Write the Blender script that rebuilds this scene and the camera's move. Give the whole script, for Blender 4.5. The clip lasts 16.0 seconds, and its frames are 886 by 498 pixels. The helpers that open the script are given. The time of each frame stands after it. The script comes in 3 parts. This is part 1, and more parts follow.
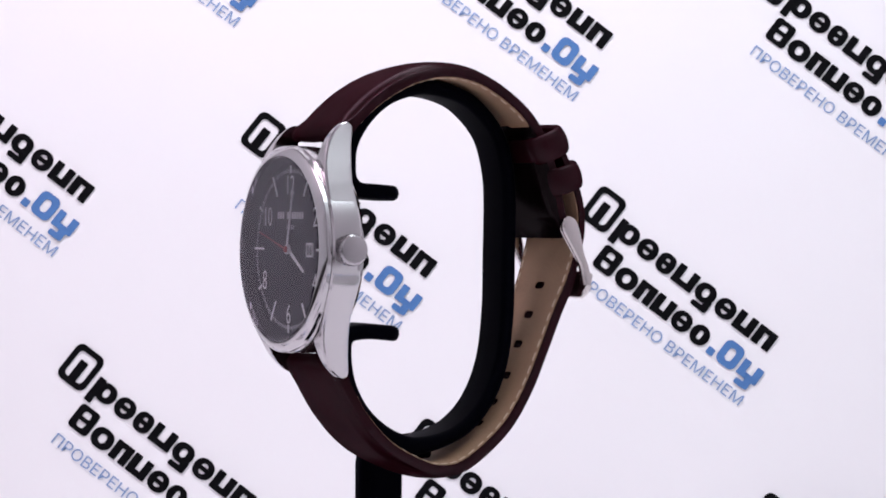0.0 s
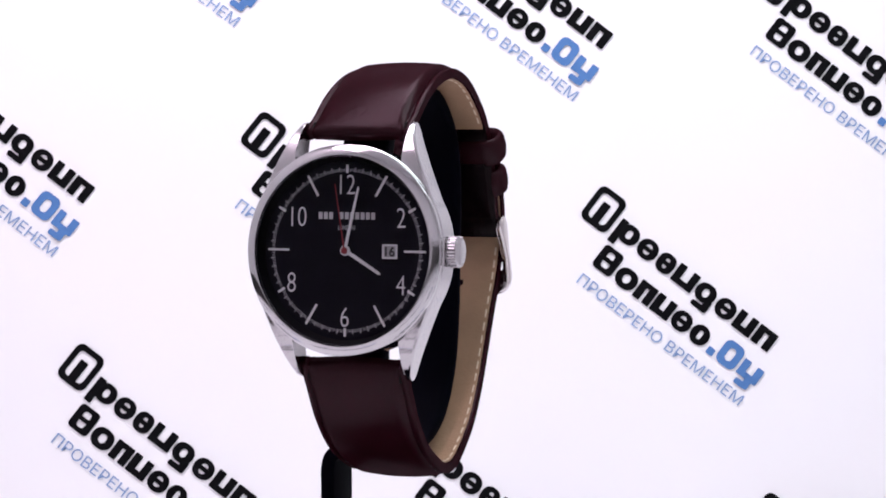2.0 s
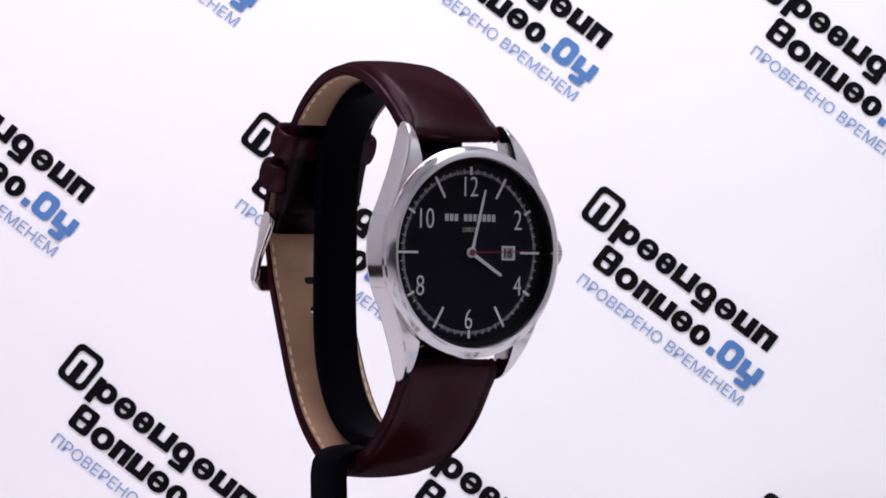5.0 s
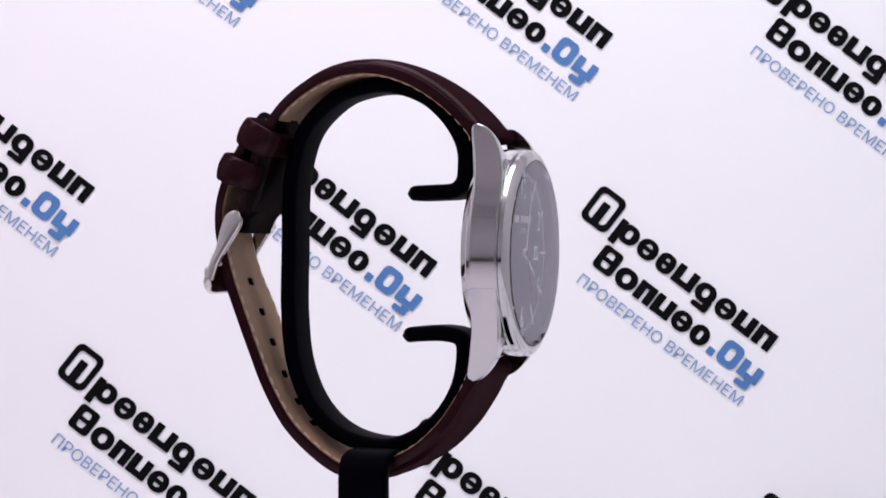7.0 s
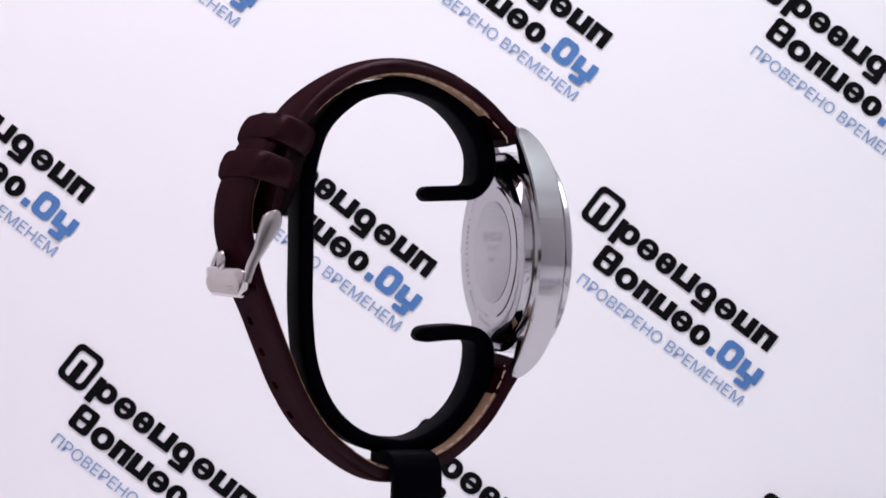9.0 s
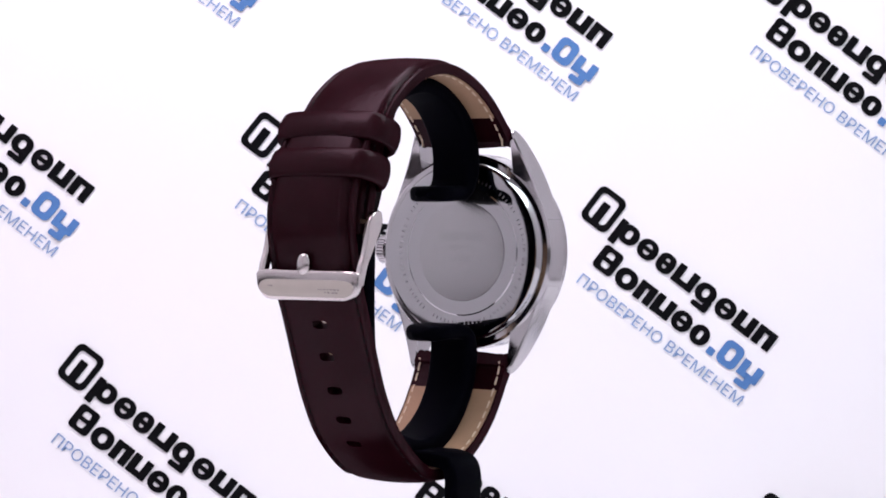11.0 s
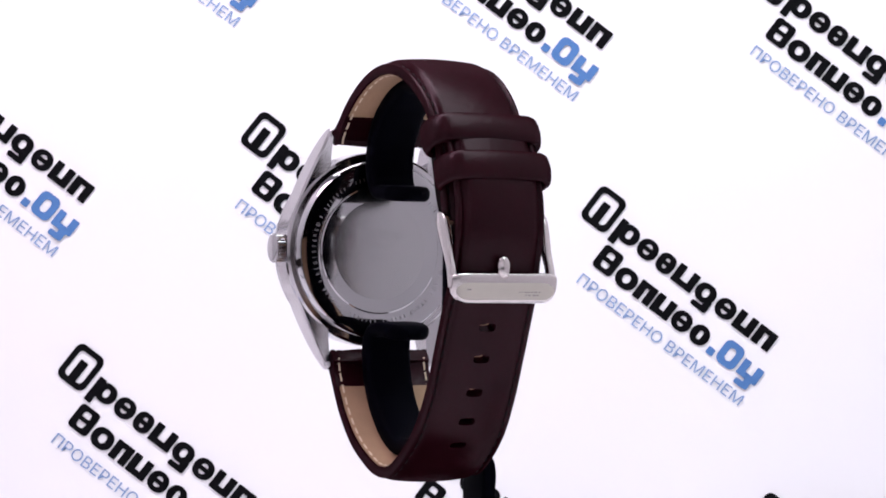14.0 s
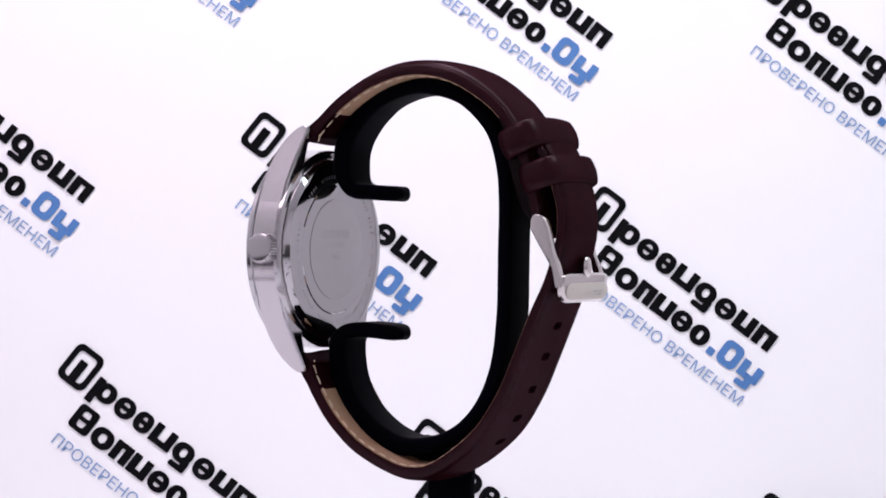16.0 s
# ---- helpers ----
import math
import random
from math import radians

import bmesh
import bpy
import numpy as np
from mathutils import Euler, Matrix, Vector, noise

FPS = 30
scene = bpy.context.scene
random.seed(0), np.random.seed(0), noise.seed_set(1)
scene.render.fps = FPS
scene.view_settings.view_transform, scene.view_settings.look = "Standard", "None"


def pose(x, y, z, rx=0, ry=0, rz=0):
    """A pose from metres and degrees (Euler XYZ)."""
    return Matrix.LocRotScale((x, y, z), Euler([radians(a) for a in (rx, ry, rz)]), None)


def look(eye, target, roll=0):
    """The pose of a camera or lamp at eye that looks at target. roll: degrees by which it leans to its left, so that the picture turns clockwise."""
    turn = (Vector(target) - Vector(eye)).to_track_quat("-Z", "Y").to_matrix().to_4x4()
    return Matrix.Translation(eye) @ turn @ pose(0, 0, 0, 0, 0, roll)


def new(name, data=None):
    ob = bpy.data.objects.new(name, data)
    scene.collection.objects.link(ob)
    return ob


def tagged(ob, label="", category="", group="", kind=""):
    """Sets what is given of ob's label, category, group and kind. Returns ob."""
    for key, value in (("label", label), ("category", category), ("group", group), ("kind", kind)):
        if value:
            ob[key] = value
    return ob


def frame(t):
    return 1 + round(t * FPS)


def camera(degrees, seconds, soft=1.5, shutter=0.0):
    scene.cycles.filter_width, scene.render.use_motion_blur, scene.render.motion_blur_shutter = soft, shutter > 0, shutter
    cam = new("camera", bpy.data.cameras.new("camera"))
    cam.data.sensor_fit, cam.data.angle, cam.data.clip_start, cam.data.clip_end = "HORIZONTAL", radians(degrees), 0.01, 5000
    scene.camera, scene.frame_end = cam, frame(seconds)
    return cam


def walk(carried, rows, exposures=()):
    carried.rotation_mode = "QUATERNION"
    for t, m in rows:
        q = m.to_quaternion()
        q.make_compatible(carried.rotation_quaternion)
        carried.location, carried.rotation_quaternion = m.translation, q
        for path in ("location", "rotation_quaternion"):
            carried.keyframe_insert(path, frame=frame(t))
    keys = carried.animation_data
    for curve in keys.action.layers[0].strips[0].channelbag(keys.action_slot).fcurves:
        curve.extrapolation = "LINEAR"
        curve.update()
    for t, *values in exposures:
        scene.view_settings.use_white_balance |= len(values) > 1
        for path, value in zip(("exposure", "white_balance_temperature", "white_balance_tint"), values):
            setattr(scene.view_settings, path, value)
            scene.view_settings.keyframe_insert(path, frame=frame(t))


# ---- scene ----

# The camera stands still; the stand with the watch turns before it.
EYE = 0.85                      # height of the lens
TABLE = 0.75                    # height of the table top
BACK = 0.25                     # the upright sheet behind the turning axis
MM = 0.001
cam = camera(21.367, 16.0, soft=1.8)
STILL = pose(0, -0.48457, EYE, 89.692, -0.917, -0.886)
walk(cam, [(0, STILL), (16, STILL)], exposures=[(0, 0.0), (1, 0.13), (2, 0.17), (2.5, 0.08), (3, 0.05), (3.5, 0.03), (4, 0.06), (6.5, 0.0), (7, -0.08), (8, -0.24), (9, -0.11), (11.5, 0.18), (12, 0.14), (12.5, 0.04), (13, 0.02), (13.5, 0.15), (14, 0.22), (14.5, 0.22), (15, 0.2), (16, 0.1)])

# ---------------------------------------------------------------- light
world = bpy.data.worlds.new("room_air")
scene.world = world
world.use_nodes = True
world.node_tree.nodes["Background"].inputs[0].default_value = (0.75, 0.74, 0.78, 1)
world.node_tree.nodes["Background"].inputs[1].default_value = 0.01


def area(name, eye, target, sx, sy, watts, colour):
    lamp = bpy.data.lights.new(name, "AREA")
    lamp.shape, lamp.size, lamp.size_y, lamp.energy, lamp.color = "RECTANGLE", sx, sy, watts, colour
    ob = new(name, lamp)
    ob.matrix_world = look(eye, target)
    return ob


# two lamp strips run under the roof of the photo box, one rosy and one cool
area("lamp_strip_rosy", (-0.19, -0.07, EYE + 0.40), (-0.17, -0.05, EYE), 0.16, 0.66, 1.93, (1.0, 0.80, 0.952))
area("lamp_strip_cool", (0.19, -0.07, EYE + 0.40), (0.17, -0.05, EYE), 0.16, 0.66, 1.68, (0.85, 0.975, 0.995))
# an added dim fill on the far wall, so steel reflects less black
area("room_lamp", (0.0, -2.1, 2.35), (0.0, -3.2, 1.55), 0.9, 0.2, 12.0, (1.0, 0.96, 1.0))


# ---------------------------------------------------------------- materials
def material(name, colour, rough=0.5, metal=0.0, vary=0.15, scale=40.0, bump=0.0, bump_scale=300.0, coat=0.0, spec=0.5, stretch=(1, 1, 1), aniso=0.0):
    m = bpy.data.materials.new(name)
    m.use_nodes = True
    nt = m.node_tree
    b = nt.nodes["Principled BSDF"]
    b.inputs["Metallic"].default_value = metal
    b.inputs["Roughness"].default_value = rough
    b.inputs["Coat Weight"].default_value = coat
    b.inputs["Coat Roughness"].default_value = 0.15
    b.inputs["Specular IOR Level"].default_value = spec
    b.inputs["Anisotropic"].default_value = aniso
    tc = nt.nodes.new("ShaderNodeTexCoord")
    mp = nt.nodes.new("ShaderNodeMapping")
    mp.inputs["Scale"].default_value = stretch
    nt.links.new(tc.outputs["Object"], mp.inputs[0])
    n1 = nt.nodes.new("ShaderNodeTexNoise")
    n1.inputs["Scale"].default_value = scale
    n1.inputs["Detail"].default_value = 5
    nt.links.new(mp.outputs[0], n1.inputs["Vector"])
    ramp = nt.nodes.new("ShaderNodeMix")
    ramp.data_type = "RGBA"
    lo = [c * (1 - vary) for c in colour]
    hi = [min(1, c * (1 + vary)) for c in colour]
    ramp.inputs[6].default_value = (*lo, 1)
    ramp.inputs[7].default_value = (*hi, 1)
    nt.links.new(n1.outputs[0], ramp.inputs[0])
    nt.links.new(ramp.outputs[2], b.inputs["Base Color"])
    n2 = nt.nodes.new("ShaderNodeTexNoise")
    n2.inputs["Scale"].default_value = bump_scale
    n2.inputs["Detail"].default_value = 4
    nt.links.new(mp.outputs[0], n2.inputs["Vector"])
    rr = nt.nodes.new("ShaderNodeMapRange")
    rr.inputs[3].default_value = max(0.02, rough - 0.06)
    rr.inputs[4].default_value = min(1, rough + 0.06)
    nt.links.new(n2.outputs[0], rr.inputs[0])
    nt.links.new(rr.outputs[0], b.inputs["Roughness"])
    if bump:
        bp = nt.nodes.new("ShaderNodeBump")
        bp.inputs["Strength"].default_value = bump
        bp.inputs["Distance"].default_value = 0.0004
        nt.links.new(n2.outputs[0], bp.inputs["Height"])
        nt.links.new(bp.outputs[0], b.inputs["Normal"])
    return m


LEATHER = material("burgundy_leather", (0.0148, 0.0022, 0.0042), 0.5, 0, 0.40, 110, 0.22, 620, spec=0.0)


def waxed(m, share, rough, tint):
    """A thin waxy shine that hardly grows at a slant."""
    nt = m.node_tree
    base = nt.nodes["Principled BSDF"]
    gloss = nt.nodes.new("ShaderNodeBsdfGlossy")
    gloss.inputs["Color"].default_value = (*tint, 1)
    gloss.inputs["Roughness"].default_value = rough
    for link in base.inputs["Normal"].links:
        nt.links.new(link.from_socket, gloss.inputs["Normal"])
    mix = nt.nodes.new("ShaderNodeMixShader")
    mix.inputs[0].default_value = share
    nt.links.new(base.outputs[0], mix.inputs[1])
    nt.links.new(gloss.outputs[0], mix.inputs[2])
    nt.links.new(mix.outputs[0], nt.nodes["Material Output"].inputs[0])


waxed(LEATHER, 0.0118, 0.23, (1.0, 0.78, 0.86))
LEATHER_EDGE = material("dark_leather_edge", (0.0034, 0.0013, 0.0018), 0.8, 0, 0.25, 300, 0.2, 900, spec=0.0)
waxed(LEATHER_EDGE, 0.008, 0.25, (1.0, 0.9, 0.92))
LINING = material("tan_lining", (0.37, 0.225, 0.135), 0.75, 0, 0.30, 120, 0.35, 1500)
THREAD_DARK = material("dark_thread", (0.003, 0.0015, 0.002), 0.7, 0, 0.2, 800, spec=0.08)
THREAD_TAN = material("pale_thread", (0.68, 0.55, 0.40), 0.7, 0, 0.2, 800)
STEEL = material("polished_steel", (0.50, 0.485, 0.50), 0.08, 1, 0.03, 90, 0.0, 900)
BRUSHED = material("fine_polished_steel", (0.46, 0.44, 0.455), 0.125, 1, 0.02, 400, 0.0, 1500)
BUCKLE = material("warm_buckle_steel", (0.60, 0.555, 0.545), 0.17, 1, 0.03, 90, 0.0, 900)
FILM = material("beige_protective_film", (0.52, 0.475, 0.42), 0.3, 0, 0.08, 260, 0.06, 700, coat=0.3)
FILM_PRINT = material("grey_film_print", (0.20, 0.17, 0.18), 0.5, 0, 0.2, 900)
MIRROR = material("mirror_steel", (0.45, 0.44, 0.455), 0.05, 1, 0.03, 60, 0.0, 700)
SATIN = material("satin_steel", (0.44, 0.43, 0.44), 0.22, 1, 0.015, 90, 0.0, 8000)
ENGRAVED = material("etched_steel", (0.425, 0.415, 0.425), 0.235, 1, 0.02, 90, 0.0, 8000)
ETCH_PALE = material("pale_etched_steel", (0.31, 0.30, 0.315), 0.32, 1.0, 0.02, 90, 0.0, 8000)
PLASTIC = material("black_plastic", (0.0012, 0.0012, 0.0030), 0.55, 0, 0.25, 200, 0.05, 1800, spec=0.010)
# black lifted a little: holds the glass's faint reflection seen from ahead
DIAL = material("black_dial", (0.0100, 0.0090, 0.0142), 0.5, 0, 0.2, 300, 0.0, 900, spec=0.06)
CHAPTER = material("black_flange", (0.0060, 0.0056, 0.0080), 0.5, 0, 0.2, 300, spec=0.08)
INDEX = material("silver_index", (0.70, 0.695, 0.72), 0.4, 0.12, 0.04, 900)
BEZEL = material("satin_bezel_steel", (0.47, 0.455, 0.47), 0.11, 1, 0.03, 300, 0.0, 1200)
TICK = material("grey_tick_print", (0.50, 0.49, 0.52), 0.6, 0, 0.05, 900)
DATE_PAPER = material("date_disc_white", (0.34, 0.34, 0.36), 0.6, 0, 0.04, 900)
DATE_INK = material("date_ink", (0.02, 0.02, 0.02), 0.6, 0, 0.1, 900)
RED = material("red_lacquer", (0.22, 0.009, 0.017), 0.4, 0, 0.1, 900)
SHEET = material("white_printed_sheet", (0.86, 0.855, 0.87), 0.55, 0, 0.012, 14, 0.04, 500, spec=0.3)
INK_BLACK = material("black_print", (0.0035, 0.0035, 0.0045), 0.55, 0, 0.25, 60, spec=0.05)
INK_BLUE = material("blue_print", (0.075, 0.19, 0.44), 0.5, 0, 0.12, 60, spec=0.3)
INK_PALE = material("pale_blue_print", (0.23, 0.34, 0.56), 0.5, 0, 0.12, 60, spec=0.3)
# tones of the unseen panels, set by how bright steel and glass reflect them
FLAP = material("grey_box_flap", (0.74, 0.73, 0.745), 0.8, 0, 0.05, 10, 0.05, 300)
PANEL = material("white_box_panel", (0.60, 0.592, 0.605), 0.7, 0, 0.03, 10, 0.05, 300)
TABLE_WOOD = material("dark_table", (0.05, 0.042, 0.040), 0.5, 0, 0.3, 20, 0.1, 200, stretch=(1, 8, 8))
ROOM_PAINT = material("grey_room_paint", (0.42, 0.41, 0.43), 0.85, 0, 0.05, 4, 0.1, 200)
ROOM_WHITE = material("white_ceiling_paint", (0.55, 0.55, 0.56), 0.85, 0, 0.04, 4)
ROOM_FLOOR = material("dark_floor", (0.07, 0.06, 0.055), 0.6, 0, 0.25, 8)


def crystal_glass():
    """Mineral glass, thin enough to show no bend: clear, with a gloss that grows at a slant."""
    m = bpy.data.materials.new("watch_crystal_glass")
    m.use_nodes = True
    nt = m.node_tree
    nt.nodes.remove(nt.nodes["Principled BSDF"])
    clear = nt.nodes.new("ShaderNodeBsdfTransparent")
    gloss = nt.nodes.new("ShaderNodeBsdfGlossy")
    gloss.inputs["Roughness"].default_value = 0.03
    gloss.inputs["Color"].default_value = (0.93, 0.89, 1.0, 1)
    fres = nt.nodes.new("ShaderNodeFresnel")
    fres.inputs["IOR"].default_value = 1.6
    # the upper and the lower face reflect: 2F / (1 + F)
    twice = nt.nodes.new("ShaderNodeMath")
    twice.operation = "MULTIPLY"
    twice.inputs[1].default_value = 2.0
    plus = nt.nodes.new("ShaderNodeMath")
    plus.operation = "ADD"
    plus.inputs[1].default_value = 1.0
    ratio = nt.nodes.new("ShaderNodeMath")
    ratio.operation = "DIVIDE"
    nt.links.new(fres.outputs[0], twice.inputs[0])
    nt.links.new(fres.outputs[0], plus.inputs[0])
    nt.links.new(twice.outputs[0], ratio.inputs[0])
    nt.links.new(plus.outputs[0], ratio.inputs[1])
    mix = nt.nodes.new("ShaderNodeMixShader")
    # gloss from straight ahead is taken away here; the dial's colour carries it
    coat = nt.nodes.new("ShaderNodeMath")
    coat.operation = "SUBTRACT"
    coat.use_clamp = True
    coat.inputs[1].default_value = 0.11
    nt.links.new(ratio.outputs[0], coat.inputs[0])
    nt.links.new(coat.outputs[0], mix.inputs[0])
    nt.links.new(clear.outputs[0], mix.inputs[1])
    nt.links.new(gloss.outputs[0], mix.inputs[2])
    nt.links.new(mix.outputs[0], nt.nodes["Material Output"].inputs[0])
    return m


def clear_glass():
    m = bpy.data.materials.new("clear_glass_underside")
    m.use_nodes = True
    nt = m.node_tree
    nt.nodes.remove(nt.nodes["Principled BSDF"])
    clear = nt.nodes.new("ShaderNodeBsdfTransparent")
    nt.links.new(clear.outputs[0], nt.nodes["Material Output"].inputs[0])
    return m


CLEAR = clear_glass()
GLASS = crystal_glass()


# ---------------------------------------------------------------- mesh helpers
def to_mesh(name, bm, smooth=True, angle=35):
    bmesh.ops.recalc_face_normals(bm, faces=bm.faces[:])
    me = bpy.data.meshes.new(name)
    if smooth:
        for f in bm.faces:
            f.smooth = True
        for e in bm.edges:
            if len(e.link_faces) == 2 and e.calc_face_angle(0) > radians(angle):
                e.smooth = False
    bm.to_mesh(me)
    bm.free()
    return me


def part(name, bm, mat, parent, label="", smooth=True, bevel=0.0, angle=35):
    """One mesh object under a thing or under a part; the mesh is given in metres."""
    me = to_mesh(name, bm, smooth, angle)
    me.materials.append(mat)
    ob = new(name, me)
    ob.parent = parent
    if bevel:
        md = ob.modifiers.new("edge", "BEVEL")
        md.width, md.segments, md.limit_method, md.angle_limit = bevel * MM, 2, "ANGLE", radians(40)
        md.harden_normals = False
    return tagged(ob, label) if label else ob


def spline(points, n):
    """n points at even steps along a smooth curve through the given ones (Catmull-Rom)."""
    p = np.array(points, float)
    p = np.vstack([2 * p[0] - p[1], p, 2 * p[-1] - p[-2]])
    out = []
    for i in range(1, len(p) - 2):
        for k in range(24):
            s = k / 24
            a, b, c, d = p[i - 1], p[i], p[i + 1], p[i + 2]
            out.append(0.5 * (2 * b + (c - a) * s + (2 * a - 5 * b + 4 * c - d) * s * s + (3 * b - a - 3 * c + d) * s ** 3))
    out.append(p[-2])
    out = np.array(out)
    run = np.concatenate([[0], np.cumsum(np.linalg.norm(np.diff(out, axis=0), axis=1))])
    at = np.linspace(0, run[-1], n)
    return np.stack([np.interp(at, run, out[:, k]) for k in range(out.shape[1])], 1), run[-1]


def normals(path, side):
    t = np.gradient(path, axis=0)
    t /= np.linalg.norm(t, axis=1)[:, None]
    return np.stack([-t[:, 1], t[:, 0]], 1) * side


def loft(rings, closed=True, caps=True):
    """A skin over rings of equal length; each ring is a list of places in millimetres."""
    bm = bmesh.new()
    vs = [[bm.verts.new([c * MM for c in p]) for p in r] for r in rings]
    n = len(rings[0])
    for a, b in zip(vs, vs[1:]):
        for i in range(n if closed else n - 1):
            j = (i + 1) % n
            bm.faces.new((a[i], a[j], b[j], b[i]))
    if caps and closed:
        bm.faces.new(vs[0])
        bm.faces.new(vs[-1][::-1])
    return bm


def sweep(path, side, section, u0):
    """Sweep a section(s) of (across, outward) along a path in the upright plane of the band."""
    nn = normals(path, side)
    rings = []
    for i, (p, q) in enumerate(zip(path, nn)):
        s = i / (len(path) - 1)
        rings.append([(u0 + a, p[0] + q[0] * b, p[1] + q[1] * b) for a, b in section(s)])
    return loft(rings)


def turned(profile, u0, z0, seg=128, closed=False):
    """A body turned about the watch's axis: profile of (radius, depth)."""
    rings = []
    for r, v in profile:
        rings.append([(u0 + r * math.sin(2 * math.pi * k / seg), v, z0 + r * math.cos(2 * math.pi * k / seg)) for k in range(seg)])
    if closed:
        rings.append(rings[0])
    bm = loft(rings, True, not closed)
    if closed:
        bmesh.ops.remove_doubles(bm, verts=bm.verts[:], dist=1e-7)
    return bm


def plate(outline, v0, v1, bm=None):
    """A flat plate of the outline (u, z) between two depths."""
    bm = bm or bmesh.new()
    a = [bm.verts.new((u * MM, v0 * MM, z * MM)) for u, z in outline]
    b = [bm.verts.new((u * MM, v1 * MM, z * MM)) for u, z in outline]
    n = len(outline)
    bm.faces.new(a)
    bm.faces.new(b[::-1])
    for i in range(n):
        j = (i + 1) % n
        bm.faces.new((a[j], a[i], b[i], b[j]))
    return bm


def box(bm, lo, hi):
    vs = [bm.verts.new((x, y, z)) for x in (lo[0], hi[0]) for y in (lo[1], hi[1]) for z in (lo[2], hi[2])]
    for f in ((0, 1, 3, 2), (4, 6, 7, 5), (0, 4, 5, 1), (2, 3, 7, 6), (0, 2, 6, 4), (1, 5, 7, 3)):
        bm.faces.new([vs[i] for i in f])
    return bm


def rounded(x0, y0, x1, y1, r, seg=4):
    pts = []
    for cx, cy, a0 in ((x1 - r, y1 - r, 0), (x0 + r, y1 - r, 90), (x0 + r, y0 + r, 180), (x1 - r, y0 + r, 270)):
        for k in range(seg + 1):
            a = radians(a0 + 90 * k / seg)
            pts.append((cx + r * math.cos(a), cy + r * math.sin(a)))
    return pts


def lettering(name, body, size, squeeze=1.0, depth=0.02, width=None, thin=0.0):
    """Built-in letters as a flat mesh in millimetres, centred, in the x-y plane."""
    cu = bpy.data.curves.new(name, "FONT")
    cu.body, cu.size, cu.align_x, cu.align_y, cu.extrude, cu.resolution_u = body, size, "CENTER", "CENTER", depth, 4
    cu.offset = -thin
    ob = bpy.data.objects.new(name, cu)
    scene.collection.objects.link(ob)
    bpy.context.view_layer.update()
    me = bpy.data.meshes.new_from_object(ob.evaluated_get(bpy.context.evaluated_depsgraph_get()))
    bpy.data.objects.remove(ob)
    co = np.array([v.co[:] for v in me.vertices])
    mid = (co.max(0) + co.min(0)) / 2
    k = squeeze if width is None else width / (co[:, 0].max() - co[:, 0].min())
    me.transform(Matrix.Diagonal((k, 1, 1, 1)) @ Matrix.Translation((-mid[0], -mid[1], 0)))
    return me


def smooth01(x, a, b):
    s = min(1, max(0, (x - a) / (b - a)))
    return s * s * (3 - 2 * s)


# ---------------------------------------------------------------- room, table and printed sheet
def slab(name, lo, hi, mat, label):
    ob = new(name, to_mesh(name, box(bmesh.new(), lo, hi), False))
    ob.data.materials.append(mat)
    return tagged(ob, label, "", "", "structure")


slab("floor", (-2.2, -3.2, -0.05), (2.2, 1.2, 0), ROOM_FLOOR, "dark floor of the plain room")
slab("ceiling", (-2.2, -3.2, 2.5), (2.2, 1.2, 2.55), ROOM_WHITE, "plain grey painted ceiling")
slab("wall_north", (-2.2, 1.2, 0), (2.2, 1.25, 2.5), ROOM_PAINT, "plain grey painted room wall")
slab("wall_south", (-2.2, -3.25, 0), (2.2, -3.2, 2.5), ROOM_PAINT, "plain grey painted room wall")
slab("wall_west", (-2.25, -3.2, 0), (-2.2, 1.2, 2.5), ROOM_PAINT, "plain grey painted room wall")
slab("wall_east", (2.2, -3.2, 0), (2.25, 1.2, 2.5), ROOM_PAINT, "plain grey painted room wall")
slab("table_plinth", (-0.6, -0.75, 0), (0.6, 0.5, TABLE - 0.003), TABLE_WOOD, "dark plain table under the printed sheet")
# unseen box added for reflections: side panels, roof and back, open to the front
# the left one stops short of the table: its gap reflects as a dark band
slab("panel_left", (-0.317, -0.50, EYE - 0.055), (-0.305, 0.323, TABLE + 0.55), PANEL, "unseen white side panel added for reflections")
slab("panel_right", (0.305, -0.50, TABLE), (0.317, 0.323, TABLE + 0.55), PANEL, "unseen white side panel added for reflections")
slab("panel_roof", (-0.317, -0.50, TABLE + 0.55), (0.317, 0.335, TABLE + 0.562), FLAP, "unseen white roof panel added for reflections")
# the flaps are added reflectors that brighten the bezel and case
slab("panel_front", (-0.317, -0.512, EYE + 0.035), (0.317, -0.50, TABLE + 0.562), FLAP, "unseen grey flap above the lens added for reflections")
slab("panel_front_side", (-0.305, -0.512, EYE - 0.055), (-0.075, -0.50, EYE + 0.035), PANEL, "unseen grey flap beside the lens added for reflections")
slab("panel_back", (-0.317, 0.323, TABLE), (0.317, 0.335, TABLE + 0.55), PANEL, "unseen white back panel behind the sheet")


# The sheet leans back a little and is turned slightly; it bends forward onto the table.
SHEET_LEAN, SHEET_TURN, BEND = 0.11778, 0.02422, 0.020
LEAN_ANGLE = math.atan(SHEET_LEAN)
BEND_RUN = BEND * (math.pi / 2 - LEAN_ANGLE)
BEND_TOP = EYE - (TABLE + 0.001) - BEND * (1 - math.sin(LEAN_ANGLE))      # drop from eye level to the bend
BEND_V = -BEND_TOP / math.cos(LEAN_ANGLE)
FRONT_V = BEND_V - BEND_RUN - 0.90


